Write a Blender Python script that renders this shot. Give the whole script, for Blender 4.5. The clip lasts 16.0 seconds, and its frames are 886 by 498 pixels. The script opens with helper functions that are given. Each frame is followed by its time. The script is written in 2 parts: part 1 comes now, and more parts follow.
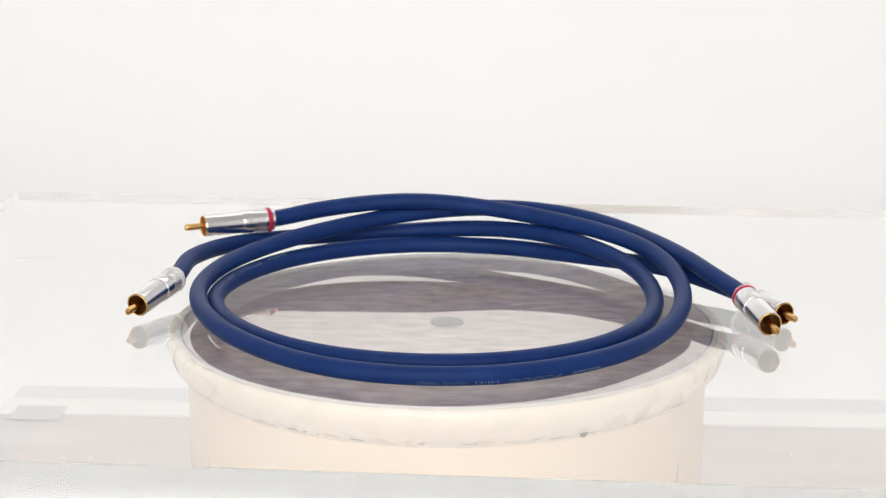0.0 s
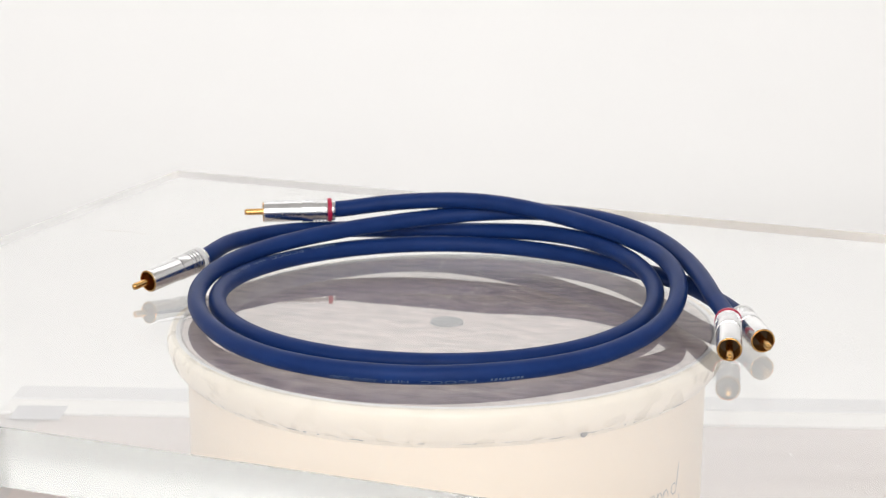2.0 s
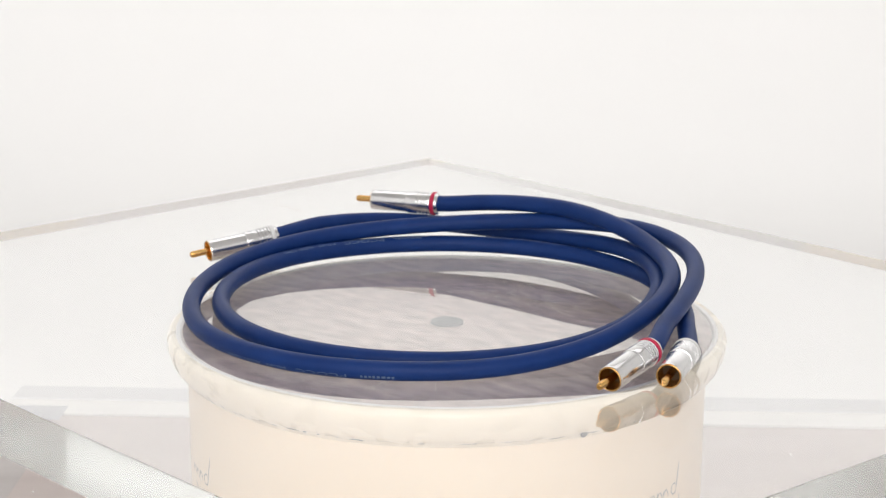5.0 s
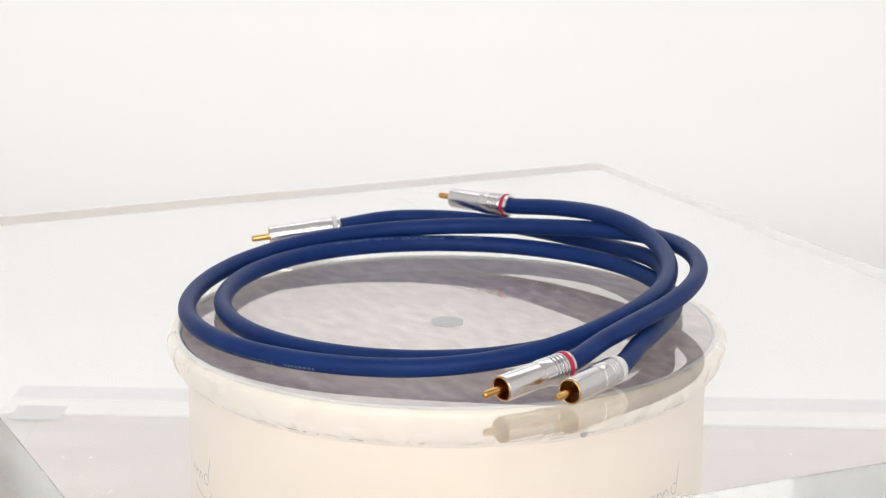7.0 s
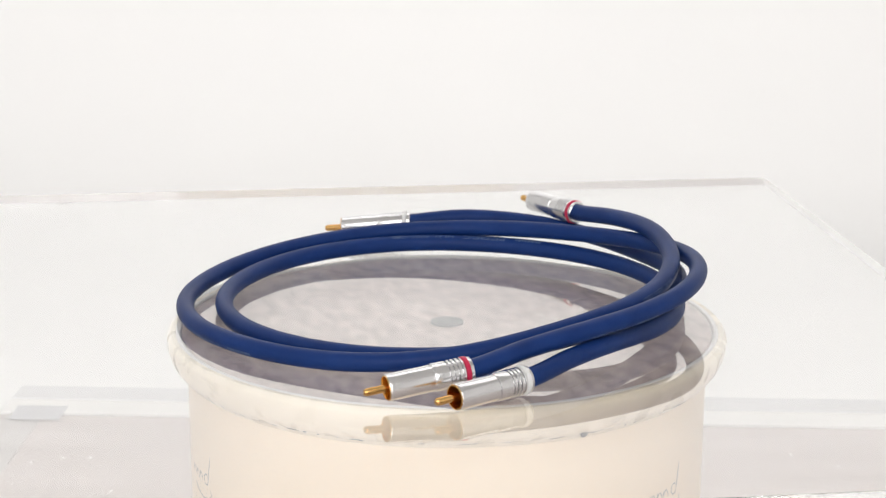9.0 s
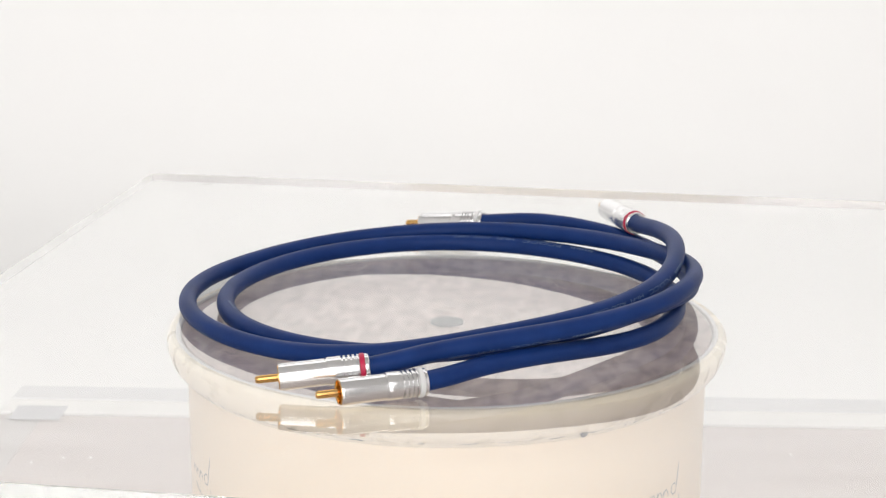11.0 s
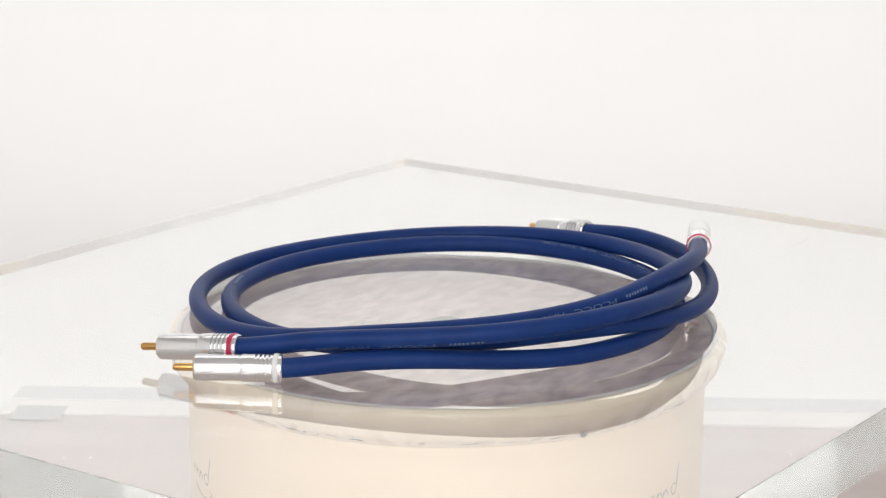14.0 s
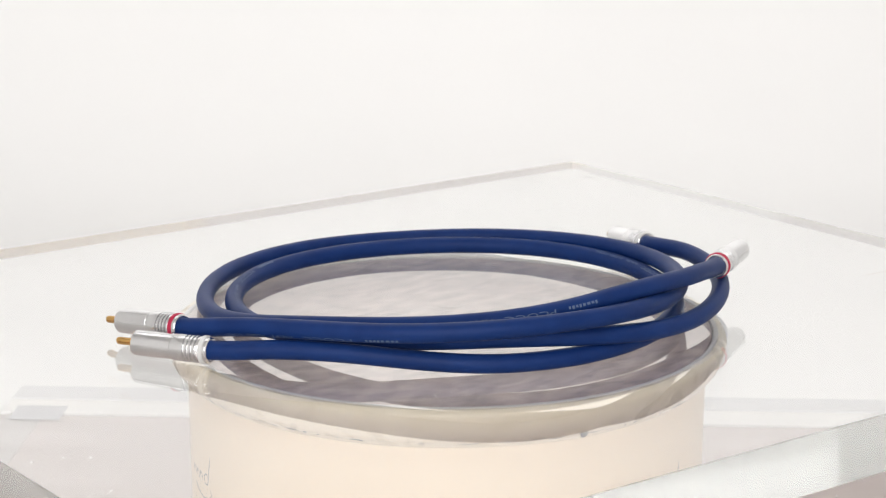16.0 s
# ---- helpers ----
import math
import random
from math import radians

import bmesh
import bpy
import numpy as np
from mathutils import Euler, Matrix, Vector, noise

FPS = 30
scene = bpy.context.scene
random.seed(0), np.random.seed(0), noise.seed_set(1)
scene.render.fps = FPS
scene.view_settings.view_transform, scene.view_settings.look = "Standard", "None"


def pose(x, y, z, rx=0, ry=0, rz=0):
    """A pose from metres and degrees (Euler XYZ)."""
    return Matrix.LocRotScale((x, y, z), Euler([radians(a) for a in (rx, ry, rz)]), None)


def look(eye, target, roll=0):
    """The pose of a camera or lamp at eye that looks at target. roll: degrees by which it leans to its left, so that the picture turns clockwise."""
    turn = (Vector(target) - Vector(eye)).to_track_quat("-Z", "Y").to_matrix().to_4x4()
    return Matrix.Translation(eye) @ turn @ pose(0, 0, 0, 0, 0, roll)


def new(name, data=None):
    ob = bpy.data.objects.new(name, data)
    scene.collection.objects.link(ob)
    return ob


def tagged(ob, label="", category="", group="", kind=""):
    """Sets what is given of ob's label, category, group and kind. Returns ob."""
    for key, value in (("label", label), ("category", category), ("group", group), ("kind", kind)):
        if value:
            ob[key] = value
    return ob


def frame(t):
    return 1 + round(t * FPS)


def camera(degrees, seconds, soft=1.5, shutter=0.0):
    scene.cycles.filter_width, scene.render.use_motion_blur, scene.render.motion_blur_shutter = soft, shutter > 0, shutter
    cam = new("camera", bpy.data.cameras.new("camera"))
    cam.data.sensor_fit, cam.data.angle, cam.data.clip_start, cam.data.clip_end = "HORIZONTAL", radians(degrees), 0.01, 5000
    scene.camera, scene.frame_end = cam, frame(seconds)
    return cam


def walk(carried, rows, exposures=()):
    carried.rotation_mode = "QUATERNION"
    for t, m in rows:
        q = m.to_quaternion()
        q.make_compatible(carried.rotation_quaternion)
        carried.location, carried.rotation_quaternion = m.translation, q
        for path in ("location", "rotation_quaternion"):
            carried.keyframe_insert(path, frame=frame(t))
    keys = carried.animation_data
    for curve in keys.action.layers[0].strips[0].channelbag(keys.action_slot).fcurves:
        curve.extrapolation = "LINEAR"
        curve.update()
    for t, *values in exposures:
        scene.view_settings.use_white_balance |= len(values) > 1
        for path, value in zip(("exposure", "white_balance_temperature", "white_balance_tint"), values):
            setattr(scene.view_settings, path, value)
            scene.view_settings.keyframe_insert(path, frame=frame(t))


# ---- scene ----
# A coiled pair of blue audio cables turns on a thick clear acrylic plate; the camera stands still.
cam = camera(23.54, 16.0, soft=1.2)
EYE = Vector((0.0, -0.9710, 0.2668))
CAM = look(EYE, EYE + Vector((-0.00193, 0.97105, -0.23888)), 0.18)
cam.data.dof.use_dof, cam.data.dof.focus_distance, cam.data.dof.aperture_fstop = True, 0.92, 26.0
walk(cam, [(0.0, CAM), (16.0, CAM)])
scene.view_settings.exposure = -0.52
scene.cycles.max_bounces, scene.cycles.transmission_bounces, scene.cycles.glossy_bounces = 24, 24, 16

TURN = -8.613          # degrees a second, clockwise from above
TABLE_Z = -0.16
DROP = -0.0008         # upper face of the acrylic plate

# ---- light: unseen softboxes over the paper sweep and before the set, and an added backdrop fill ----
world = bpy.data.worlds.new("world")
scene.world = world
world.use_nodes = True
world.node_tree.nodes["Background"].inputs[0].default_value = (1.0, 0.98, 0.96, 1)
world.node_tree.nodes["Background"].inputs[1].default_value = 0.2


def softbox(name, size_x, size_y, power, eye, target, colour):
    data = bpy.data.lights.new(name, "AREA")
    data.shape, data.size, data.size_y, data.energy, data.color = "RECTANGLE", size_x, size_y, power, colour
    ob = new(name, data)
    ob.matrix_world = look(eye, target)
    return ob


softbox("softbox_above", 1.9, 0.6, 8.0, (0.0, 0.75, 1.36), (0, 0.95, 0), (1.0, 0.988, 0.984))
# unseen lamp added to brighten the upper backdrop that the plate mirrors
softbox("backdrop_fill", 1.9, 0.2, 4.0, (0.0, 1.05, 0.58), (0, 1.3, 0.42), (1.0, 0.986, 0.982))
softbox("softbox_front", 1.9, 0.75, 22.0, (-0.15, -1.75, 0.95), (0, 0.2, 0.05), (1.0, 0.984, 0.976))
softbox("softbox_low", 1.9, 0.35, 9.2, (-0.15, -1.9, 0.28), (0, 0.2, 0.05), (1.0, 0.984, 0.976))


# ---- materials ----
def material(name, colour, rough=0.5, metal=0.0, **extra):
    mat = bpy.data.materials.new(name)
    mat.use_nodes = True
    b = mat.node_tree.nodes["Principled BSDF"]
    b.inputs["Base Color"].default_value = (*colour, 1)
    b.inputs["Roughness"].default_value, b.inputs["Metallic"].default_value = rough, metal
    for key, value in extra.items():
        b.inputs[key.replace("_", " ")].default_value = value
    return mat


def vary(mat, scale, low, high, detail=4.0, stretch=(1, 1, 1), bump=0.0, bump_scale=None, rough=None):
    """Mottle the base colour between two colours, and add fine relief and uneven gloss."""
    nt = mat.node_tree
    b = nt.nodes["Principled BSDF"]
    co = nt.nodes.new("ShaderNodeTexCoord")
    mp = nt.nodes.new("ShaderNodeMapping")
    mp.inputs["Scale"].default_value = stretch
    nt.links.new(co.outputs["Object"], mp.inputs["Vector"])
    n1 = nt.nodes.new("ShaderNodeTexNoise")
    n1.inputs["Scale"].default_value, n1.inputs["Detail"].default_value = scale, detail
    nt.links.new(mp.outputs[0], n1.inputs["Vector"])
    ramp = nt.nodes.new("ShaderNodeValToRGB")
    ramp.color_ramp.elements[0].position, ramp.color_ramp.elements[1].position = 0.3, 0.7
    ramp.color_ramp.elements[0].color, ramp.color_ramp.elements[1].color = (*low, 1), (*high, 1)
    nt.links.new(n1.outputs["Fac"], ramp.inputs[0])
    nt.links.new(ramp.outputs[0], b.inputs["Base Color"])
    n2 = nt.nodes.new("ShaderNodeTexNoise")
    n2.inputs["Scale"].default_value, n2.inputs["Detail"].default_value = bump_scale or scale * 12, 3.0
    nt.links.new(mp.outputs[0], n2.inputs["Vector"])
    if rough:
        mr = nt.nodes.new("ShaderNodeMapRange")
        mr.inputs["To Min"].default_value, mr.inputs["To Max"].default_value = rough
        nt.links.new(n2.outputs["Fac"], mr.inputs["Value"])
        nt.links.new(mr.outputs[0], b.inputs["Roughness"])
    if bump:
        bp = nt.nodes.new("ShaderNodeBump")
        bp.inputs["Strength"].default_value, bp.inputs["Distance"].default_value = bump, 0.0006
        nt.links.new(n2.outputs["Fac"], bp.inputs["Height"])
        nt.links.new(bp.outputs[0], b.inputs["Normal"])
    return mat


PAPER = vary(material("white_paper", (0.86, 0.857, 0.85), 0.9), 3, (0.85, 0.847, 0.84), (0.87, 0.867, 0.86), bump=0.05, bump_scale=300)
JACKET = vary(material("blue_rubber", (0.012, 0.04, 0.19), 0.5, Specular_IOR_Level=0.18), 60, (0.006, 0.029, 0.14), (0.009, 0.038, 0.172), bump=0.12, bump_scale=2500, rough=(0.4, 0.5))
PRINT = material("pale_print", (0.11, 0.165, 0.29), 0.6)
STEEL = vary(material("turned_aluminium", (0.76, 0.76, 0.77), 0.16, 1.0), 40, (0.76, 0.76, 0.77), (0.86, 0.86, 0.86), bump=0.03, bump_scale=400, rough=(0.18, 0.27))
GOLD = vary(material("gold_plate", (0.75, 0.46, 0.16), 0.2, 1.0), 90, (0.68, 0.40, 0.13), (0.8, 0.5, 0.19), rough=(0.15, 0.28))
RED = material("red_enamel", (0.55, 0.015, 0.07), 0.35)
CLEAR_RING = material("white_plastic", (0.8, 0.8, 0.79), 0.3)
DARK = material("dark_insulator", (0.06, 0.035, 0.016), 0.45)
FIBRE = material("brown_fibre", (0.5, 0.42, 0.34), 0.7)
ACRYLIC = material("clear_acrylic", (0.985, 0.992, 0.988), 0.0, IOR=1.49, Transmission_Weight=1.0, Coat_Weight=0.6, Coat_IOR=1.5, Coat_Roughness=0.0)


def film_of_dust_and_haze(mat, low, high):
    """Thin uneven film on clear acrylic: dust and fine wear above, painted haze at edges."""
    nt = mat.node_tree
    b, out = nt.nodes["Principled BSDF"], nt.nodes["Material Output"]
    co = nt.nodes.new("ShaderNodeTexCoord")
    n = nt.nodes.new("ShaderNodeTexNoise")
    n.inputs["Scale"].default_value, n.inputs["Detail"].default_value = 9.0, 6.0
    nt.links.new(co.outputs["Object"], n.inputs["Vector"])
    mr = nt.nodes.new("ShaderNodeMapRange")
    mr.inputs["From Min"].default_value, mr.inputs["From Max"].default_value = 0.3, 0.7
    mr.inputs["To Min"].default_value, mr.inputs["To Max"].default_value = low, high
    nt.links.new(n.outputs["Fac"], mr.inputs["Value"])
    d = nt.nodes.new("ShaderNodeBsdfDiffuse")
    d.inputs["Color"].default_value = (0.9, 0.89, 0.88, 1)
    mix = nt.nodes.new("ShaderNodeMixShader")
    nt.links.new(mr.outputs[0], mix.inputs[0])
    nt.links.new(b.outputs[0], mix.inputs[1])
    nt.links.new(d.outputs[0], mix.inputs[2])
    nt.links.new(mix.outputs[0], out.inputs["Surface"])
    return mat


film_of_dust_and_haze(ACRYLIC, 0.012, 0.03)
# this white film paints in the brightness of light carried through the slab
ACRYLIC_EDGE = film_of_dust_and_haze(material("polished_acrylic_edge", (0.985, 0.995, 0.985), 0.06, IOR=1.49, Transmission_Weight=1.0), 0.10, 0.15)


def coated_underside():
    """The plate's lower face: clear and slightly satin, glossy only where light is turned back within."""
    mat = bpy.data.materials.new("acrylic_underside")
    mat.use_nodes = True
    nt = mat.node_tree
    nt.nodes.remove(nt.nodes["Principled BSDF"])
    bend, gloss, fres, power, mix = (nt.nodes.new("ShaderNode" + kind) for kind in ("BsdfRefraction", "BsdfGlossy", "Fresnel", "Math", "MixShader"))
    for node in (bend, gloss):
        node.inputs["Color"].default_value, node.inputs["Roughness"].default_value = (0.985, 0.992, 0.988, 1), 0.07 if node == gloss else 0.0
    bend.inputs["IOR"].default_value = fres.inputs["IOR"].default_value = 1.49
    power.operation, power.inputs[1].default_value = "POWER", 1.7
    nt.links.new(fres.outputs[0], power.inputs[0])
    nt.links.new(power.outputs[0], mix.inputs[0])
    nt.links.new(bend.outputs[0], mix.inputs[1])
    nt.links.new(gloss.outputs[0], mix.inputs[2])
    nt.links.new(mix.outputs[0], nt.nodes["Material Output"].inputs["Surface"])
    return mat


UNDERSIDE = coated_underside()
SCRATCH = material("scratch_haze", (0.85, 0.84, 0.82), 0.5)
CREAM = vary(material("cream_plastic", (0.86, 0.75, 0.58), 0.4), 8, (0.81, 0.655, 0.475), (0.85, 0.695, 0.51), bump=0.04, bump_scale=500, rough=(0.3, 0.42))
PLATTER = vary(material("grey_platter", (0.3, 0.235, 0.215), 0.5, 0.0, Specular_IOR_Level=0.3), 80, (0.345, 0.272, 0.25), (0.63, 0.507, 0.468), detail=12.0, stretch=(1, 2.0, 1), bump_scale=600, rough=(0.4, 0.55))
HUB = material("dark_hub", (0.10, 0.105, 0.115), 0.6)
INK = material("grey_ink", (0.3, 0.27, 0.23), 0.6)
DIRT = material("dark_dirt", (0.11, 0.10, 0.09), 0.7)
RIM = vary(material("pale_grey_rim", (0.7, 0.67, 0.65), 0.3), 30, (0.64, 0.61, 0.59), (0.74, 0.71, 0.69), rough=(0.25, 0.4))
LIP = vary(material("pale_cream_lip", (0.88, 0.78, 0.62), 0.3), 8, (0.87, 0.765, 0.6), (0.9, 0.8, 0.64), rough=(0.22, 0.34))
WOOD = vary(material("brown_table", (0.42, 0.34, 0.30), 0.5), 7, (0.50, 0.43, 0.405), (0.585, 0.515, 0.49), stretch=(0.8, 5, 5), detail=8.0, bump=0.2, bump_scale=90, rough=(0.35, 0.6))
WOOD_GREY = vary(material("grey_brown_table", (0.42, 0.38, 0.36), 0.5), 7, (0.46, 0.425, 0.41), (0.54, 0.505, 0.49), stretch=(0.8, 5, 5), detail=8.0, bump=0.2, bump_scale=90, rough=(0.35, 0.6))
ROOM = vary(material("pale_wall", (0.55, 0.545, 0.535), 0.8), 4, (0.52, 0.515, 0.505), (0.58, 0.575, 0.565))
PLASTER = vary(material("pale_plaster", (0.6, 0.595, 0.585), 0.9), 5, (0.57, 0.565, 0.555), (0.63, 0.625, 0.615))
LEDGE = vary(material("white_board", (0.8, 0.79, 0.77), 0.6), 10, (0.77, 0.76, 0.74), (0.82, 0.81, 0.79))
PAD = vary(material("grey_pad", (0.46, 0.46, 0.48), 0.7), 25, (0.50, 0.50, 0.52), (0.56, 0.56, 0.58))
STRIP = vary(material("grey_strip", (0.66, 0.66, 0.67), 0.5), 20, (0.63, 0.63, 0.64), (0.69, 0.69, 0.7))


# ---- mesh helpers ----
def smooth(bm, angle=35):
    for f in bm.faces:
        f.smooth = True
    for e in bm.edges:
        if len(e.link_faces) == 2 and e.calc_face_angle(0) > radians(angle):
            e.smooth = False


def part(name, bm, mat, parent=None, label="", auto=True):
    if auto:
        smooth(bm)
    me = bpy.data.meshes.new(name)
    bm.to_mesh(me)
    bm.free()
    me.materials.append(mat)
    ob = new(name, me)
    if parent:
        ob.parent = parent
    return tagged(ob, label)


def lathe(profile, n=64, m=Matrix(), closed=False):
    """Turn (radius, height) pairs about z. Ends with radius 0 close to a point."""
    bm = bmesh.new()
    rings = []
    for r, z in profile:
        if r < 1e-7:
            rings.append([bm.verts.new(m @ Vector((0, 0, z)))])
        else:
            rings.append([bm.verts.new(m @ Vector((r * math.cos(2 * math.pi * k / n), r * math.sin(2 * math.pi * k / n), z))) for k in range(n)])
    pairs = list(zip(rings, rings[1:])) + ([(rings[-1], rings[0])] if closed else [])
    for a, b in pairs:
        for k in range(n):
            j = (k + 1) % n
            if len(a) == 1:
                bm.faces.new((a[0], b[k], b[j]))
            elif len(b) == 1:
                bm.faces.new((a[k], b[0], a[j]))
            else:
                bm.faces.new((a[k], b[k], b[j], a[j]))
    bmesh.ops.recalc_face_normals(bm, faces=bm.faces)
    return bm


def box(x0, x1, y0, y1, z0, z1, bevel=0.0, seg=2, m=Matrix()):
    bm = bmesh.new()
    bmesh.ops.create_cube(bm, size=1)
    for v in bm.verts:
        v.co = Vector(((x0 + x1) / 2 + v.co.x * (x1 - x0), (y0 + y1) / 2 + v.co.y * (y1 - y0), (z0 + z1) / 2 + v.co.z * (z1 - z0)))
    if bevel:
        bmesh.ops.bevel(bm, geom=bm.edges[:], offset=bevel, segments=seg, affect="EDGES", profile=0.5)
    bm.transform(m)
    return bm


def sheet(points, y0, y1, thick, axis="x"):
    """A thick strip through (a, z) points, drawn out from y0 to y1."""
    bm = bmesh.new()
    n = len(points)
    rows = []
    for k, (a, z) in enumerate(points):
        p, q = Vector(points[max(k - 1, 0)]), Vector(points[min(k + 1, n - 1)])
        d = (q - p).normalized()
        o = Vector((-d.y, d.x)) * thick
        row = []
        for y in (y0, y1):
            for (aa, zz) in ((a, z), (a - o.x, z - o.y)):
                row.append(bm.verts.new((y, aa, zz) if axis == "x" else (aa, y, zz)))
        rows.append(row)
    for r, s in zip(rows, rows[1:]):
        for i, j in ((0, 2), (2, 3), (3, 1), (1, 0)):
            bm.faces.new((r[i], r[j], s[j], s[i]))
    for r in (rows[0], rows[-1]):
        bm.faces.new((r[0], r[2], r[3], r[1]))
    bmesh.ops.recalc_face_normals(bm, faces=bm.faces)
    return bm


# ---- the paper sweep, and unseen side walls, ceiling and front added to bounce light ----
FLOOR_Z = TABLE_Z - 0.06
sweep = [(0.2, TABLE_Z - 0.002), (0.6, TABLE_Z - 0.002), (0.95, TABLE_Z - 0.002)]
sweep += [(0.95 + 0.35 * math.sin(radians(a)), TABLE_Z - 0.002 + 0.35 * (1 - math.cos(radians(a)))) for a in range(8, 91, 8)]
sweep += [(1.3, 0.8), (1.3, 1.4)]
tagged(part("backdrop", sheet(sweep, -1.3, 1.3, 0.004), PAPER), "seamless white paper sweep behind the table", "backdrop", kind="structure")
tagged(part("wall_west", box(-1.32, -1.3, -2.0, 1.32, FLOOR_Z, 1.4), PAPER), "unseen white side wall, added to bounce light", "wall", kind="structure")
tagged(part("wall_east", box(1.3, 1.32, -2.0, 1.32, FLOOR_Z, 1.4), PAPER), "unseen white side wall, added to bounce light", "wall", kind="structure")
tagged(part("wall_south", box(-1.32, 1.32, -2.02, -2.0, FLOOR_Z, 1.4), ROOM), "unseen pale wall before the set, added for the plugs to mirror", "wall", kind="structure")
tagged(part("ceiling", box(-1.32, 1.32, -2.02, 1.32, 1.4, 1.42), PLASTER), "unseen plain pale ceiling, added to bounce light above the set", "ceiling", kind="structure")
tagged(part("floor", box(-1.32, 1.32, -2.02, 1.32, FLOOR_Z - 0.02, FLOOR_Z), LEDGE), "pale floor under the set", "floor", kind="structure")

# ---- the table: brown boards, a white strip and a grey strip at the back ----
table = tagged(new("table"), "brown wooden board table under the turntable", "table")
table.location = (0, 0, TABLE_Z)
part("underframe", box(-1.0, 1.0, -1.4, 0.27, -0.058, -0.022), WOOD, table)
for x0, x1, mat in ((-0.98, -0.2575, WOOD_GREY), (-0.2575, 0.35, WOOD), (0.35, 0.98, WOOD)):
    part("plank", box(x0 + 0.00003, x1 - 0.00003, -1.4, 0.27, -0.022, 0.0, 0.00008, 1), mat, table)
SKEW = pose(0, -0.018, TABLE_Z, 0, 0, -2.4)
table.matrix_world = SKEW
tagged(part("back_board", box(-0.284, 1.1, 0.272, 0.298, -0.002, 0.001, 0.0008, 1, SKEW), LEDGE), "white board edging behind the brown table", "board")
tagged(part("grey_strip", box(-0.284, 1.1, 0.299, 0.325, -0.002, 0.001, 0.0008, 1, SKEW), STRIP), "pale grey strip behind the white board", "strip")
tagged(part("grey_pad", box(-0.276, -0.245, 0.258, 0.284, 0.001, 0.0014, 0.0001, 1, SKEW), PAD), "small flat grey pad on the white board", "pad")

# ---- the turntable: a still cream drum, with a turning grey platter in it ----
drum = tagged(new("turntable"), "round cream plastic turntable drum with a rounded lip", "turntable")
drum.location = (0, 0, DROP)
H = TABLE_Z - DROP
part("drum_wall", lathe([(0.0, H), (0.118, H), (0.1215, H + 0.003), (0.1225, -0.0480), (0.1226, -0.0454), (0.110, -0.0420), (0.0, -0.0420)], 128), CREAM, drum)
part("lip", lathe([(0.1278, -0.0266), (0.1298, -0.0266), (0.1312, -0.0277), (0.1318, -0.0296), (0.1316, -0.0325), (0.1306, -0.0360), (0.1288, -0.0395),
                   (0.1270, -0.0416), (0.1258, -0.0424), (0.1252, -0.0424), (0.1249, -0.0430), (0.1236, -0.0438), (0.1227, -0.0452), (0.1180, -0.0452), (0.1180, -0.0400), (0.1275, -0.0330)], 128, closed=True), LIP, drum, "pale rounded lip")
part("rim", lathe([(0.1253, -0.0272), (0.1258, -0.0264), (0.1272, -0.0262), (0.1277, -0.0266), (0.1274, -0.0325), (0.1253, -0.0325)], 128, closed=True), RIM, drum, "pale grey inner rim")
platter = tagged(new("platter"), "round grey metal platter in the drum, scratched", "platter")
part("disc", lathe([(0.0, -0.0360), (0.116, -0.0360), (0.1165, -0.0320), (0.1244, -0.0290), (0.1250, -0.0280), (0.1246, -0.0268), (0.123, -0.0263), (0.0, -0.0263)], 128), PLATTER, platter)
part("hub", lathe([(0.0, -0.0270), (0.0078, -0.0270), (0.0078, -0.0254), (0.0074, -0.0252), (0.0, -0.0252)], 48), HUB, platter, "dark round hub")

# ---- the acrylic plate ----
plate = tagged(new("acrylic_plate"), "thick clear acrylic plate with polished edges, scratched", "plate")
TILT = pose(0, 0, 0, 0, 0, -4.95)
slab = part("slab", box(-0.275, 0.265, -0.231, 0.232, -0.025, 0.0, 0.00015, 1, TILT), ACRYLIC, plate, auto=False)
slab.data.materials.append(ACRYLIC_EDGE)
slab.data.materials.append(UNDERSIDE)
for face in slab.data.polygons:
    face.material_index = 0 if face.normal.z > 0.98 else 2 if face.normal.z < -0.98 else 1
slab.visible_shadow = False

# ---- the cables ----
# control points: distance from the turning axis and height, in mm, at even steps of angle
RED_WAY = (140, -372, [(126.7, 20.8), (116.1, 25.6), (107.3, 28.1), (105.2, 23.9), (103.4, 21.0), (105.7, 19.3), (108.3, 16.2), (111.5, 8.7), (112.2, 4.0),
            (116.2, 3.3), (121.2, 3.4), (123.7, 3.7), (121.9, 3.6), (118.8, 5.7), (117.4, 7.7), (116.8, 9.8), (112.3, 12.0), (108.7, 14.2),
            (109.3, 16.8), (114.3, 20.6), (117.9, 23.0), (118.4, 21.5), (115.0, 18.6), (118.4, 16.9), (136.9, 10.9)])
WHITE_WAY = (178, -362, [(130.3, 12.8), (132.6, 13.8), (128.8, 9.9), (120.3, 7.2), (112.8, 11.5), (103.8, 14.5), (99.5, 12.3), (98.4, 9.3), (97.6, 5.3),
            (98.8, 3.8), (101.4, 3.4), (103.8, 3.6), (104.7, 3.6), (105.5, 3.5), (106.6, 4.0), (108.2, 4.7), (109.7, 4.6), (107.6, 4.5),
            (107.4, 4.5), (108.2, 4.2), (108.3, 3.7), (108.1, 3.0), (105.3, 4.7), (114.1, 9.7), (137.7, 6.5)])
RADIUS = 0.0042


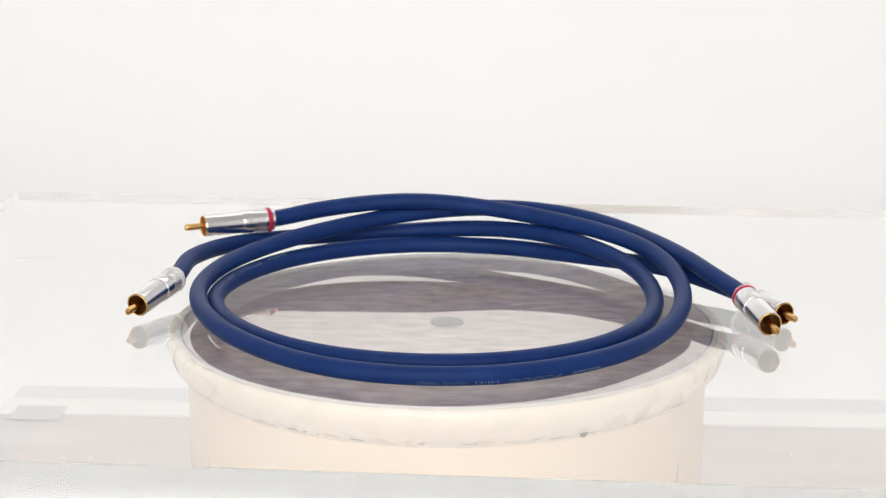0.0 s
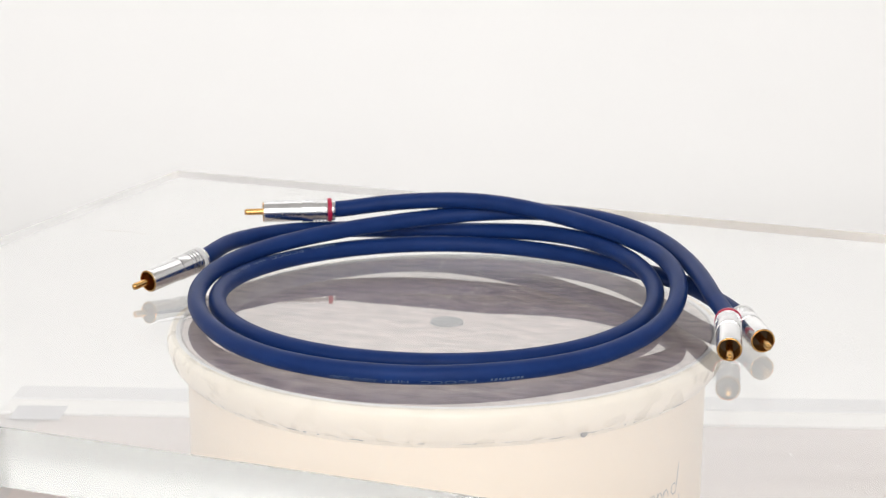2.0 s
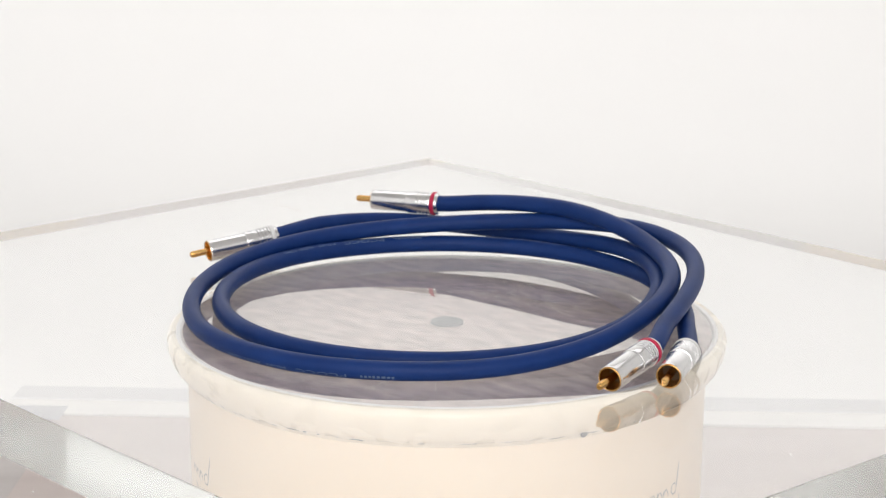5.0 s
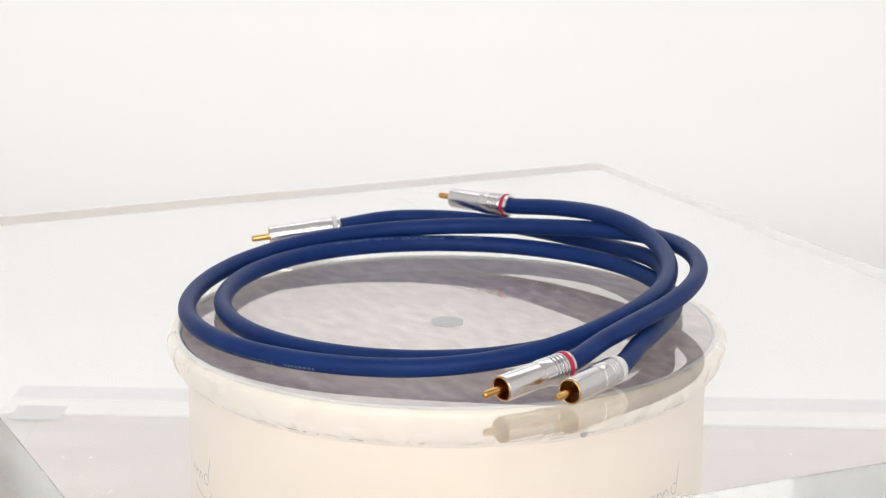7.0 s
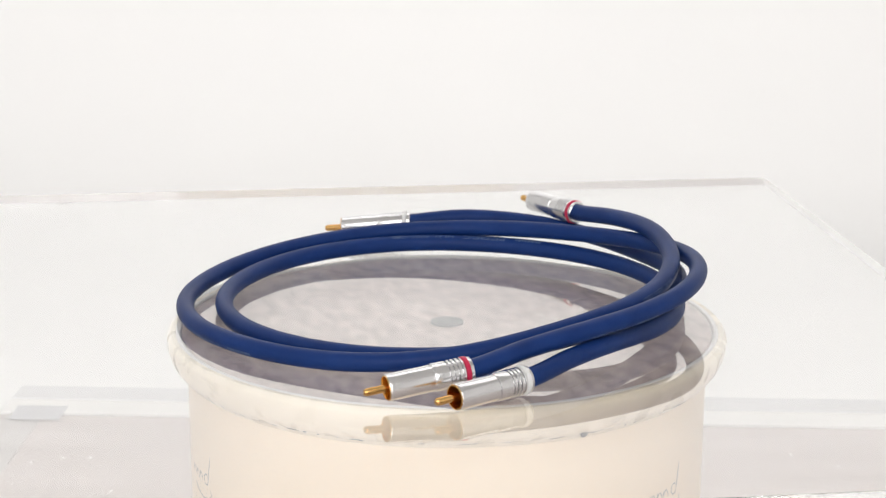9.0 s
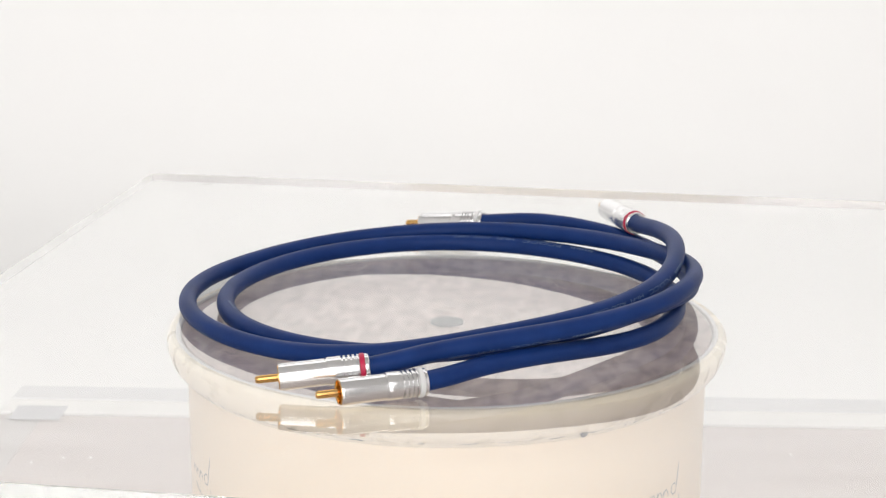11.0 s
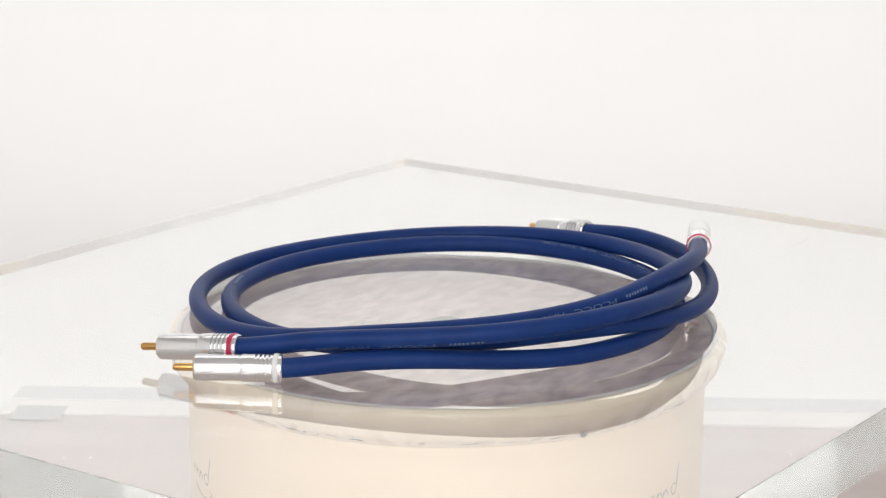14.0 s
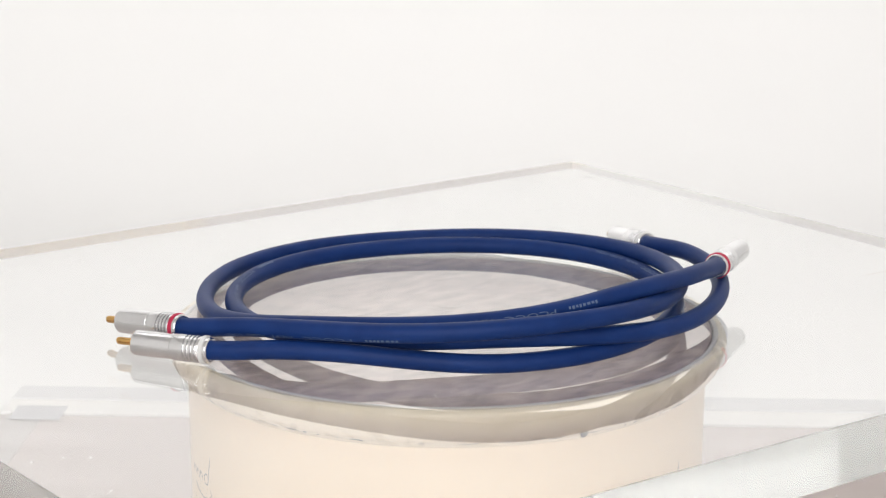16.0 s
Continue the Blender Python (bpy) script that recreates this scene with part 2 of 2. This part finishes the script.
def coil(way, step=1.0):
    """Points along a cable, by a smooth spline through its control points."""
    a0, a1, ctrl = way
    n = len(ctrl)
    c = [(2 * ctrl[0][0] - ctrl[1][0], 2 * ctrl[0][1] - ctrl[1][1]), *ctrl, (2 * ctrl[-1][0] - ctrl[-2][0], 2 * ctrl[-1][1] - ctrl[-2][1])]
    out = []
    a = float(a0)
    while a >= a1:
        u = min((a - a0) / (a1 - a0) * (n - 1), n - 1 - 1e-6)
        i = int(u)
        u -= i
        w = ((1 - u) ** 3 / 6, (3 * u ** 3 - 6 * u * u + 4) / 6, (-3 * u ** 3 + 3 * u * u + 3 * u + 1) / 6, u ** 3 / 6)
        r, z = (sum(w[k] * c[i + k][j] for k in range(4)) / 1000 for j in (0, 1))
        out.append(Vector((r * math.cos(radians(a)), r * math.sin(radians(a)), max(z, RADIUS + DROP + 0.0001))))
        a -= step
    return out


def hermite(p, dp, q, dq, n):
    k = (q - p).length
    return [p * (2 * t ** 3 - 3 * t * t + 1) + dp * k * (t ** 3 - 2 * t * t + t) + q * (3 * t * t - 2 * t ** 3) + dq * k * (t ** 3 - t * t) for t in (i / n for i in range(n + 1))]


def joined_way(way, first, last, cut=(16, 16)):
    """The cable's middle line, led straight into the plugs at both ends: each given as (base, tip)."""
    pts = coil(way)[cut[0]:-cut[1]]
    d0, d1 = (first[1] - first[0]).normalized(), (last[1] - last[0]).normalized()
    head = hermite(first[0] + d0 * 0.004, -d0, pts[0], (pts[1] - pts[0]).normalized(), 14)
    tail = hermite(pts[-1], (pts[-1] - pts[-2]).normalized(), last[0] + d1 * 0.004, d1, 14)
    pts = head[:-1] + pts + tail[1:]
    # even steps of length
    run = [0.0]
    for p, q in zip(pts, pts[1:]):
        run.append(run[-1] + (q - p).length)
    n = int(run[-1] / 0.0016)
    out, j = [], 0
    for k in range(n + 1):
        s = run[-1] * k / n
        while j < len(run) - 2 and run[j + 1] < s:
            j += 1
        t = (s - run[j]) / max(run[j + 1] - run[j], 1e-9)
        out.append(pts[j].lerp(pts[j + 1], t))
    for _ in range(6):
        out = [out[0]] + [(a + b * 2 + c) / 4 for a, b, c in zip(out, out[1:], out[2:])] + [out[-1]]
    return out, run[-1]


def frames_of(pts):
    """At each point: the way along, sideways (outwards) and up."""
    res = []
    for k, p in enumerate(pts):
        d = (pts[min(k + 1, len(pts) - 1)] - pts[max(k - 1, 0)]).normalized()
        side = Vector((0, 0, 1)).cross(d).normalized()
        if side.dot(Vector((p.x, p.y, 0))) < 0:
            side = -side
        up = d.cross(side)
        if up.z < 0:
            up = -up
        res.append((p, d, side, up))
    return res


def tube(fr, radius, n=24):
    bm = bmesh.new()
    rows = []
    for p, d, side, up in fr:
        rows.append([bm.verts.new(p + (side * math.cos(2 * math.pi * k / n) + up * math.sin(2 * math.pi * k / n)) * radius) for k in range(n)])
    for a, b in zip(rows, rows[1:]):
        for k in range(n):
            bm.faces.new((a[k], a[(k + 1) % n], b[(k + 1) % n], b[k]))
    bm.faces.new(rows[0])
    bm.faces.new(rows[-1])
    bmesh.ops.recalc_face_normals(bm, faces=bm.faces)
    return bm


def plug(parent, base, tip, red):
    """A cinch plug: its long axis runs from base, where the cable enters, to the tip of the pin."""
    m = Matrix.Translation(base) @ (tip - base).to_track_quat("Z", "Y").to_matrix().to_4x4() @ Matrix.Diagonal((1, 1, 1.045, 1))
    mm = 0.001
    ridged = [(4.15, 0.0), (5.1, 0.0), (5.55, 0.35), (5.7, 1.0), (5.7, 1.6), (5.55, 1.8), (5.55, 3.6), (5.75, 3.8), (5.9, 4.1)]
    z = 4.7
    for _ in range(4):
        ridged += [(5.95, z), (5.15, z + 0.15), (5.15, z + 0.8), (5.95, z + 0.9), (5.95, z + 1.75)]
        z += 1.8
    ridged += [(5.95, 16.3), (5.85, 16.6), (5.35, 16.75), (5.35, 17.2), (5.6, 17.4), (5.62, 24.0), (5.58, 34.8), (5.5, 35.4), (5.36, 35.6), (5.2, 35.5), (5.2, 34.5)]
    body = part("plug", lathe([(r * mm, h * mm) for r, h in ridged], 56, m), STEEL, parent, "silver turned metal plug")
    ring_r = 6.12 if red else 6.25
    part("colour_ring", lathe([(5.4 * mm, 1.75 * mm), (ring_r * mm - 0.0002, 1.75 * mm), (ring_r * mm, 2.0 * mm), (ring_r * mm, 3.4 * mm), (ring_r * mm - 0.0002, 3.65 * mm), (5.4 * mm, 3.65 * mm)], 56, m),
         RED if red else CLEAR_RING, body, "red enamel ring" if red else "white plastic ring")
    part("contact_sleeve", lathe([(r * mm, h * mm) for r, h in ((5.18, 34.0), (5.19, 35.6), (5.12, 35.9), (4.95, 36.0), (4.7, 35.85), (4.5, 35.2), (4.45, 27.0), (5.0, 26.5))], 56, m), GOLD, body, "gold-plated sleeve rim")
    part("insulator", lathe([(4.48 * mm, 27.5 * mm), (1.4 * mm, 27.6 * mm), (1.3 * mm, 27.0 * mm)], 40, m), DARK, body, "dark insulator")
    # the pin is split lengthwise: two half-round prongs
    pin = bmesh.new()
    for s in (1, -1):
        prof = [(1.55, 27.0), (1.55, 43.6), (1.35, 44.5), (0.8, 45.0)]
        arc = [s * math.pi * (k / 10) for k in range(11)]
        rows = [[pin.verts.new(m @ Vector((r * mm * math.cos(a), r * mm * math.sin(a) + s * 0.00012, h * mm))) for a in arc] for r, h in prof]
        for a, b in zip(rows, rows[1:]):
            for k in range(10):
                pin.faces.new((a[k], a[k + 1], b[k + 1], b[k]))
            pin.faces.new((a[0], b[0], b[-1], a[-1]))
        pin.faces.new(rows[-1])
        pin.faces.new(rows[0])
    bmesh.ops.recalc_face_normals(pin, faces=pin.faces)
    part("pin", pin, GOLD, body, "gold-plated split pin")
    return body


def mm3(x, y, z):
    return Vector((x, y, z)) / 1000


PLUGS = {"red_first": (mm3(-89.0, 89.2, 21.5), mm3(-131.9, 70.3, 21.2)), "red_last": (mm3(137.3, -20.4, 11.2), mm3(146.2, -66.4, 7.0)),
         "white_first": (mm3(-129.2, 9.2, 11.2), mm3(-146.0, -33.7, 6.0)), "white_last": (mm3(139.0, 3.0, 6.2), mm3(158.7, -39.5, 5.3))}


def cable(way, first, last, red, label):
    root = tagged(new("audio_cable"), label, "cable", "coiled audio cables")
    pts, length = joined_way(way, first, last)
    fr = frames_of(pts)
    part("jacket", tube(fr, RADIUS), JACKET, root, "blue rubber jacket")
    plug(root, *first, red)
    plug(root, *last, red)
    return root, fr, length


red_cable, red_line, red_length = cable(RED_WAY, PLUGS["red_first"], PLUGS["red_last"], True, "coiled blue audio cable with silver plugs and red rings")
white_cable, white_line, white_length = cable(WHITE_WAY, PLUGS["white_first"], PLUGS["white_last"], False, "coiled blue audio cable with silver plugs and white rings")


# ---- printing along the jackets ----
def flat_text(body, size):
    """A flat mesh of the words, from the built-in font, with its left end at 0: points and faces."""
    data = bpy.data.curves.new("words", "FONT")
    data.body, data.size, data.resolution_u = body, size, 2
    ob = new("words", data)
    bpy.context.view_layer.update()
    me = bpy.data.meshes.new_from_object(ob.evaluated_get(bpy.context.evaluated_depsgraph_get()))
    pts, faces = [v.co.copy() for v in me.vertices], [tuple(p.vertices) for p in me.polygons]
    bpy.data.objects.remove(ob)
    bpy.data.meshes.remove(me)
    x0, x1 = min(p.x for p in pts), max(p.x for p in pts)
    return [(p.x - x0, p.y) for p in pts], faces, x1 - x0


def bars(count, width, height, gap):
    """A row of plain bars of uneven width."""
    rnd = random.Random(count)
    pts, faces, x = [], [], 0.0
    for k in range(count):
        w = width * rnd.uniform(0.7, 1.2)
        n, top = len(pts), height * rnd.uniform(0.75, 1.0)
        pts += [(x, 0), (x + w, 0), (x + w, top), (x, top)]
        faces.append((n, n + 1, n + 2, n + 3))
        x += w + gap * rnd.uniform(0.7, 1.3)
    return pts, faces, x


def print_on(parent, line, start, sense, angle, tops):
    """Lettering from line point start; sense: +1 with the line, -1 against it; tops: the way in which the letters' tops point round the jacket."""
    step = (line[1][0] - line[0][0]).length
    bm = bmesh.new()
    words = [(0.0, 15.0, bars(8, 0.0011, 0.0015, 0.0006)), (20.0, 22.5, flat_text("PCOCC", 0.0030)), (47.5, 9.5, flat_text("HI-FI", 0.0023)),
             (60.5, 9.5, flat_text("AUDIO", 0.0023)), (72.0, 8.5, flat_text("CORD", 0.0023))]
    for at, length, (pts, faces, wide) in words:
        made = []
        for x, y in pts:
            s = start + sense * (at / 1000 + x * length / 1000 / wide) / step
            k = max(0, min(len(line) - 2, int(s)))
            u = s - k
            c, side, up = (line[k][j].lerp(line[k + 1][j], u) for j in (0, 2, 3))
            a = radians(angle) + tops * (y - 0.0009) / RADIUS
            made.append(bm.verts.new(c + (side * math.cos(a) + up * math.sin(a)) * (RADIUS + 0.00010)))
        for f in faces:
            if len(set(f)) > 2:
                bm.faces.new([made[i] for i in f])
    part("printing", bm, PRINT, parent, "pale printed lettering", auto=False)


for start, angle in ((67, 18), (236, -31), (405, -38), (573, -42)):
    print_on(red_cable, red_line, start, 1, angle, -1)
for start, angle in ((135, 100), (304, 108), (473, 119)):
    print_on(white_cable, white_line, start, -1, angle, 1)


# ---- wear on the plate and marks on the drum ----
def ribbon(bm, pts, width, lift=Vector((0, 0, 1))):
    rows = []
    for k, p in enumerate(pts):
        d = (pts[min(k + 1, len(pts) - 1)] - pts[max(k - 1, 0)]).normalized()
        up = lift(p) if callable(lift) else lift
        o = d.cross(up).normalized() * width / 2 * (0.35 if k in (0, len(pts) - 1) else 1)
        rows.append((bm.verts.new(p - o), bm.verts.new(p + o)))
    for a, b in zip(rows, rows[1:]):
        bm.faces.new((a[0], a[1], b[1], b[0]))


rng = random.Random(7)
bm = bmesh.new()
for k in range(240):
    near = k < 160
    c = Vector((rng.gauss(0.012, 0.022), rng.gauss(0.036, 0.02), 0)) if near else Vector((rng.uniform(-0.12, 0.13), rng.uniform(-0.13, 0.12), 0))
    a, bend, length = rng.uniform(0, 2 * math.pi), rng.gauss(0, 22), rng.uniform(0.004, 0.026 if near else 0.016)
    p, pts = c.copy(), []
    n = 9
    for i in range(n):
        pts.append(Vector((p.x, p.y, 0.00003)))
        p += Vector((math.cos(a), math.sin(a), 0)) * length / n
        a += bend * length / n + rng.gauss(0, 0.05)
    ribbon(bm, pts, rng.uniform(0.00003, 0.00008))
ribbon(bm, [Vector((-0.0046 + 0.0004 * math.sin(k), 0.067 - k * 0.007, 0.00003)) for k in range(9)], 0.00009)
tagged(part("scratches", bm, SCRATCH, plate, "fine pale scratches", auto=False), kind="stuff")
bm = bmesh.new()
for k in range(160):
    c = Vector((rng.uniform(-0.25, 0.25), rng.uniform(-0.22, 0.21), 0.00004))
    r = rng.choice((0.00012, 0.00015, 0.0002, 0.0003))
    vs = [bm.verts.new(c + Vector((math.cos(t) * r * rng.uniform(0.6, 1.2), math.sin(t) * r, 0))) for t in (0, 1.2, 2.5, 3.8, 5.0)]
    bm.faces.new(vs)
tagged(part("dust_specks", bm, SCRATCH, plate, "tiny pale dust specks", auto=False), kind="stuff")
bm = bmesh.new()
ribbon(bm, [Vector((-0.2261 + k * 0.0036, 0.0929 + 0.0022 * math.sin(k * 0.42), 0.00004)) for k in range(9)], 0.0003)
part("fibre_mark", bm, FIBRE, plate, "brown curved fibre mark", auto=False)
bm = bmesh.new()
for p, q in (((-0.2668, -0.1675), (-0.2672, -0.1625)), ((-0.2640, -0.1700), (-0.2655, -0.1650))):
    ribbon(bm, [Vector((*p, 0.00004)).lerp(Vector((*q, 0.00004)), u / 4) for u in range(5)], 0.0005)
part("edge_mark", bm, DIRT, plate, "small dark mark by the edge", auto=False)
bm = bmesh.new()
bmesh.ops.create_icosphere(bm, subdivisions=1, radius=0.0012, matrix=Matrix.Translation((-0.0472, -0.2302, -0.0245)))
part("speck", bm, DIRT, plate, "dark speck at the lower edge")


def on_drum(arc, z, r=0.1229):
    return Vector((r * math.cos(radians(arc)), r * math.sin(radians(arc)), z))


def stroke(bm, points, width):
    """A stroke on the drum's wall through (degrees, height in mm) points."""
    ribbon(bm, [on_drum(a, h / 1000) for a, h in points], width, lambda p: Vector((p.x, p.y, 0)).normalized())


def script_mark(arc, z):
    """A swash mark in grey script: arched strokes, a tall stem with a bowl, and a looped underline."""
    bm = bmesh.new()
    for k in range(3):
        a = arc + 2.4 * k
        stroke(bm, [(a + 0.5 * u, z + 4.6 * u) for u in (0, 0.5, 1)], 0.0006)
        stroke(bm, [(a + 0.4 + 1.9 * u, z + 1.5 + 3.1 * math.sin(math.pi * u) ** 0.7 - 1.5 * u) for u in (0, 0.15, 0.35, 0.5, 0.65, 0.85, 1)], 0.0006)
    a = arc + 9.2
    stroke(bm, [(a + 1.1 * math.cos(t), z + 2.5 + 2.6 * math.sin(t)) for t in (0.4, 1.1, 1.9, 2.7, 3.5, 4.3, 5.1, 5.8)], 0.0006)
    stroke(bm, [(a + 0.8 + 1.5 * u, z - 0.4 + 14.5 * u) for u in (0, 0.25, 0.5, 0.75, 1)], 0.0007)
    stroke(bm, [(arc + 1.5 + 9.5 * u, z - 3.0 - 4.2 * math.sin(2.6 * u)) for u in (0, 0.15, 0.3, 0.45, 0.6, 0.75, 0.9, 1)], 0.0006)
    stroke(bm, [(arc + 11.0 + 0.9 * math.sin(t), z - 3.2 - 2.0 * math.cos(t)) for t in (0, 0.7, 1.4, 2.1, 2.8)], 0.0006)
    part("script_mark", bm, INK, drum, "grey swash mark", auto=False)


script_mark(198, -86)
script_mark(-43, -85)
bm = bmesh.new()
bm.faces.new([bm.verts.new(on_drum(-62.6 + 0.85 * math.cos(t), -0.0425 + 0.0014 * math.sin(t), 0.1268)) for t in (0.3, 0.9, 1.57, 2.2, 2.8, 3.6, 4.71, 5.8)])
part("scuff", bm, DIRT, drum, "small dark scuff", auto=False)

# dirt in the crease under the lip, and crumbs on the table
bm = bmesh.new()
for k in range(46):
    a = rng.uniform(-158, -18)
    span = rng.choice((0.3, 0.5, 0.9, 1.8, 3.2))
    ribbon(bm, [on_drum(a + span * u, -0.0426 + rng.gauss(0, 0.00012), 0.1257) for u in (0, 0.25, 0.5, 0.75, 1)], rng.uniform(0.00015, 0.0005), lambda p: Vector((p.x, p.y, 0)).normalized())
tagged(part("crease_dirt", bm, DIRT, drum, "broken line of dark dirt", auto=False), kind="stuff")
bm = bmesh.new()
for k in range(40):
    c = Vector((rng.choice((-1, 1)) * rng.uniform(0.18, 0.3), rng.uniform(0.1, 0.2), TABLE_Z + 0.0003))
    bmesh.ops.create_icosphere(bm, subdivisions=1, radius=rng.uniform(0.0003, 0.0007), matrix=Matrix.Translation(c))
tagged(part("crumbs", bm, SCRATCH), "tiny pale crumbs on the brown table", "crumbs", kind="stuff")


def motions():
    for thing, height in ((plate, DROP), (platter, DROP), (red_cable, 0.0), (white_cable, 0.0)):
        walk(thing, [(float(t), pose(0, 0, height, 0, 0, TURN * t)) for t in range(17)])


motions()
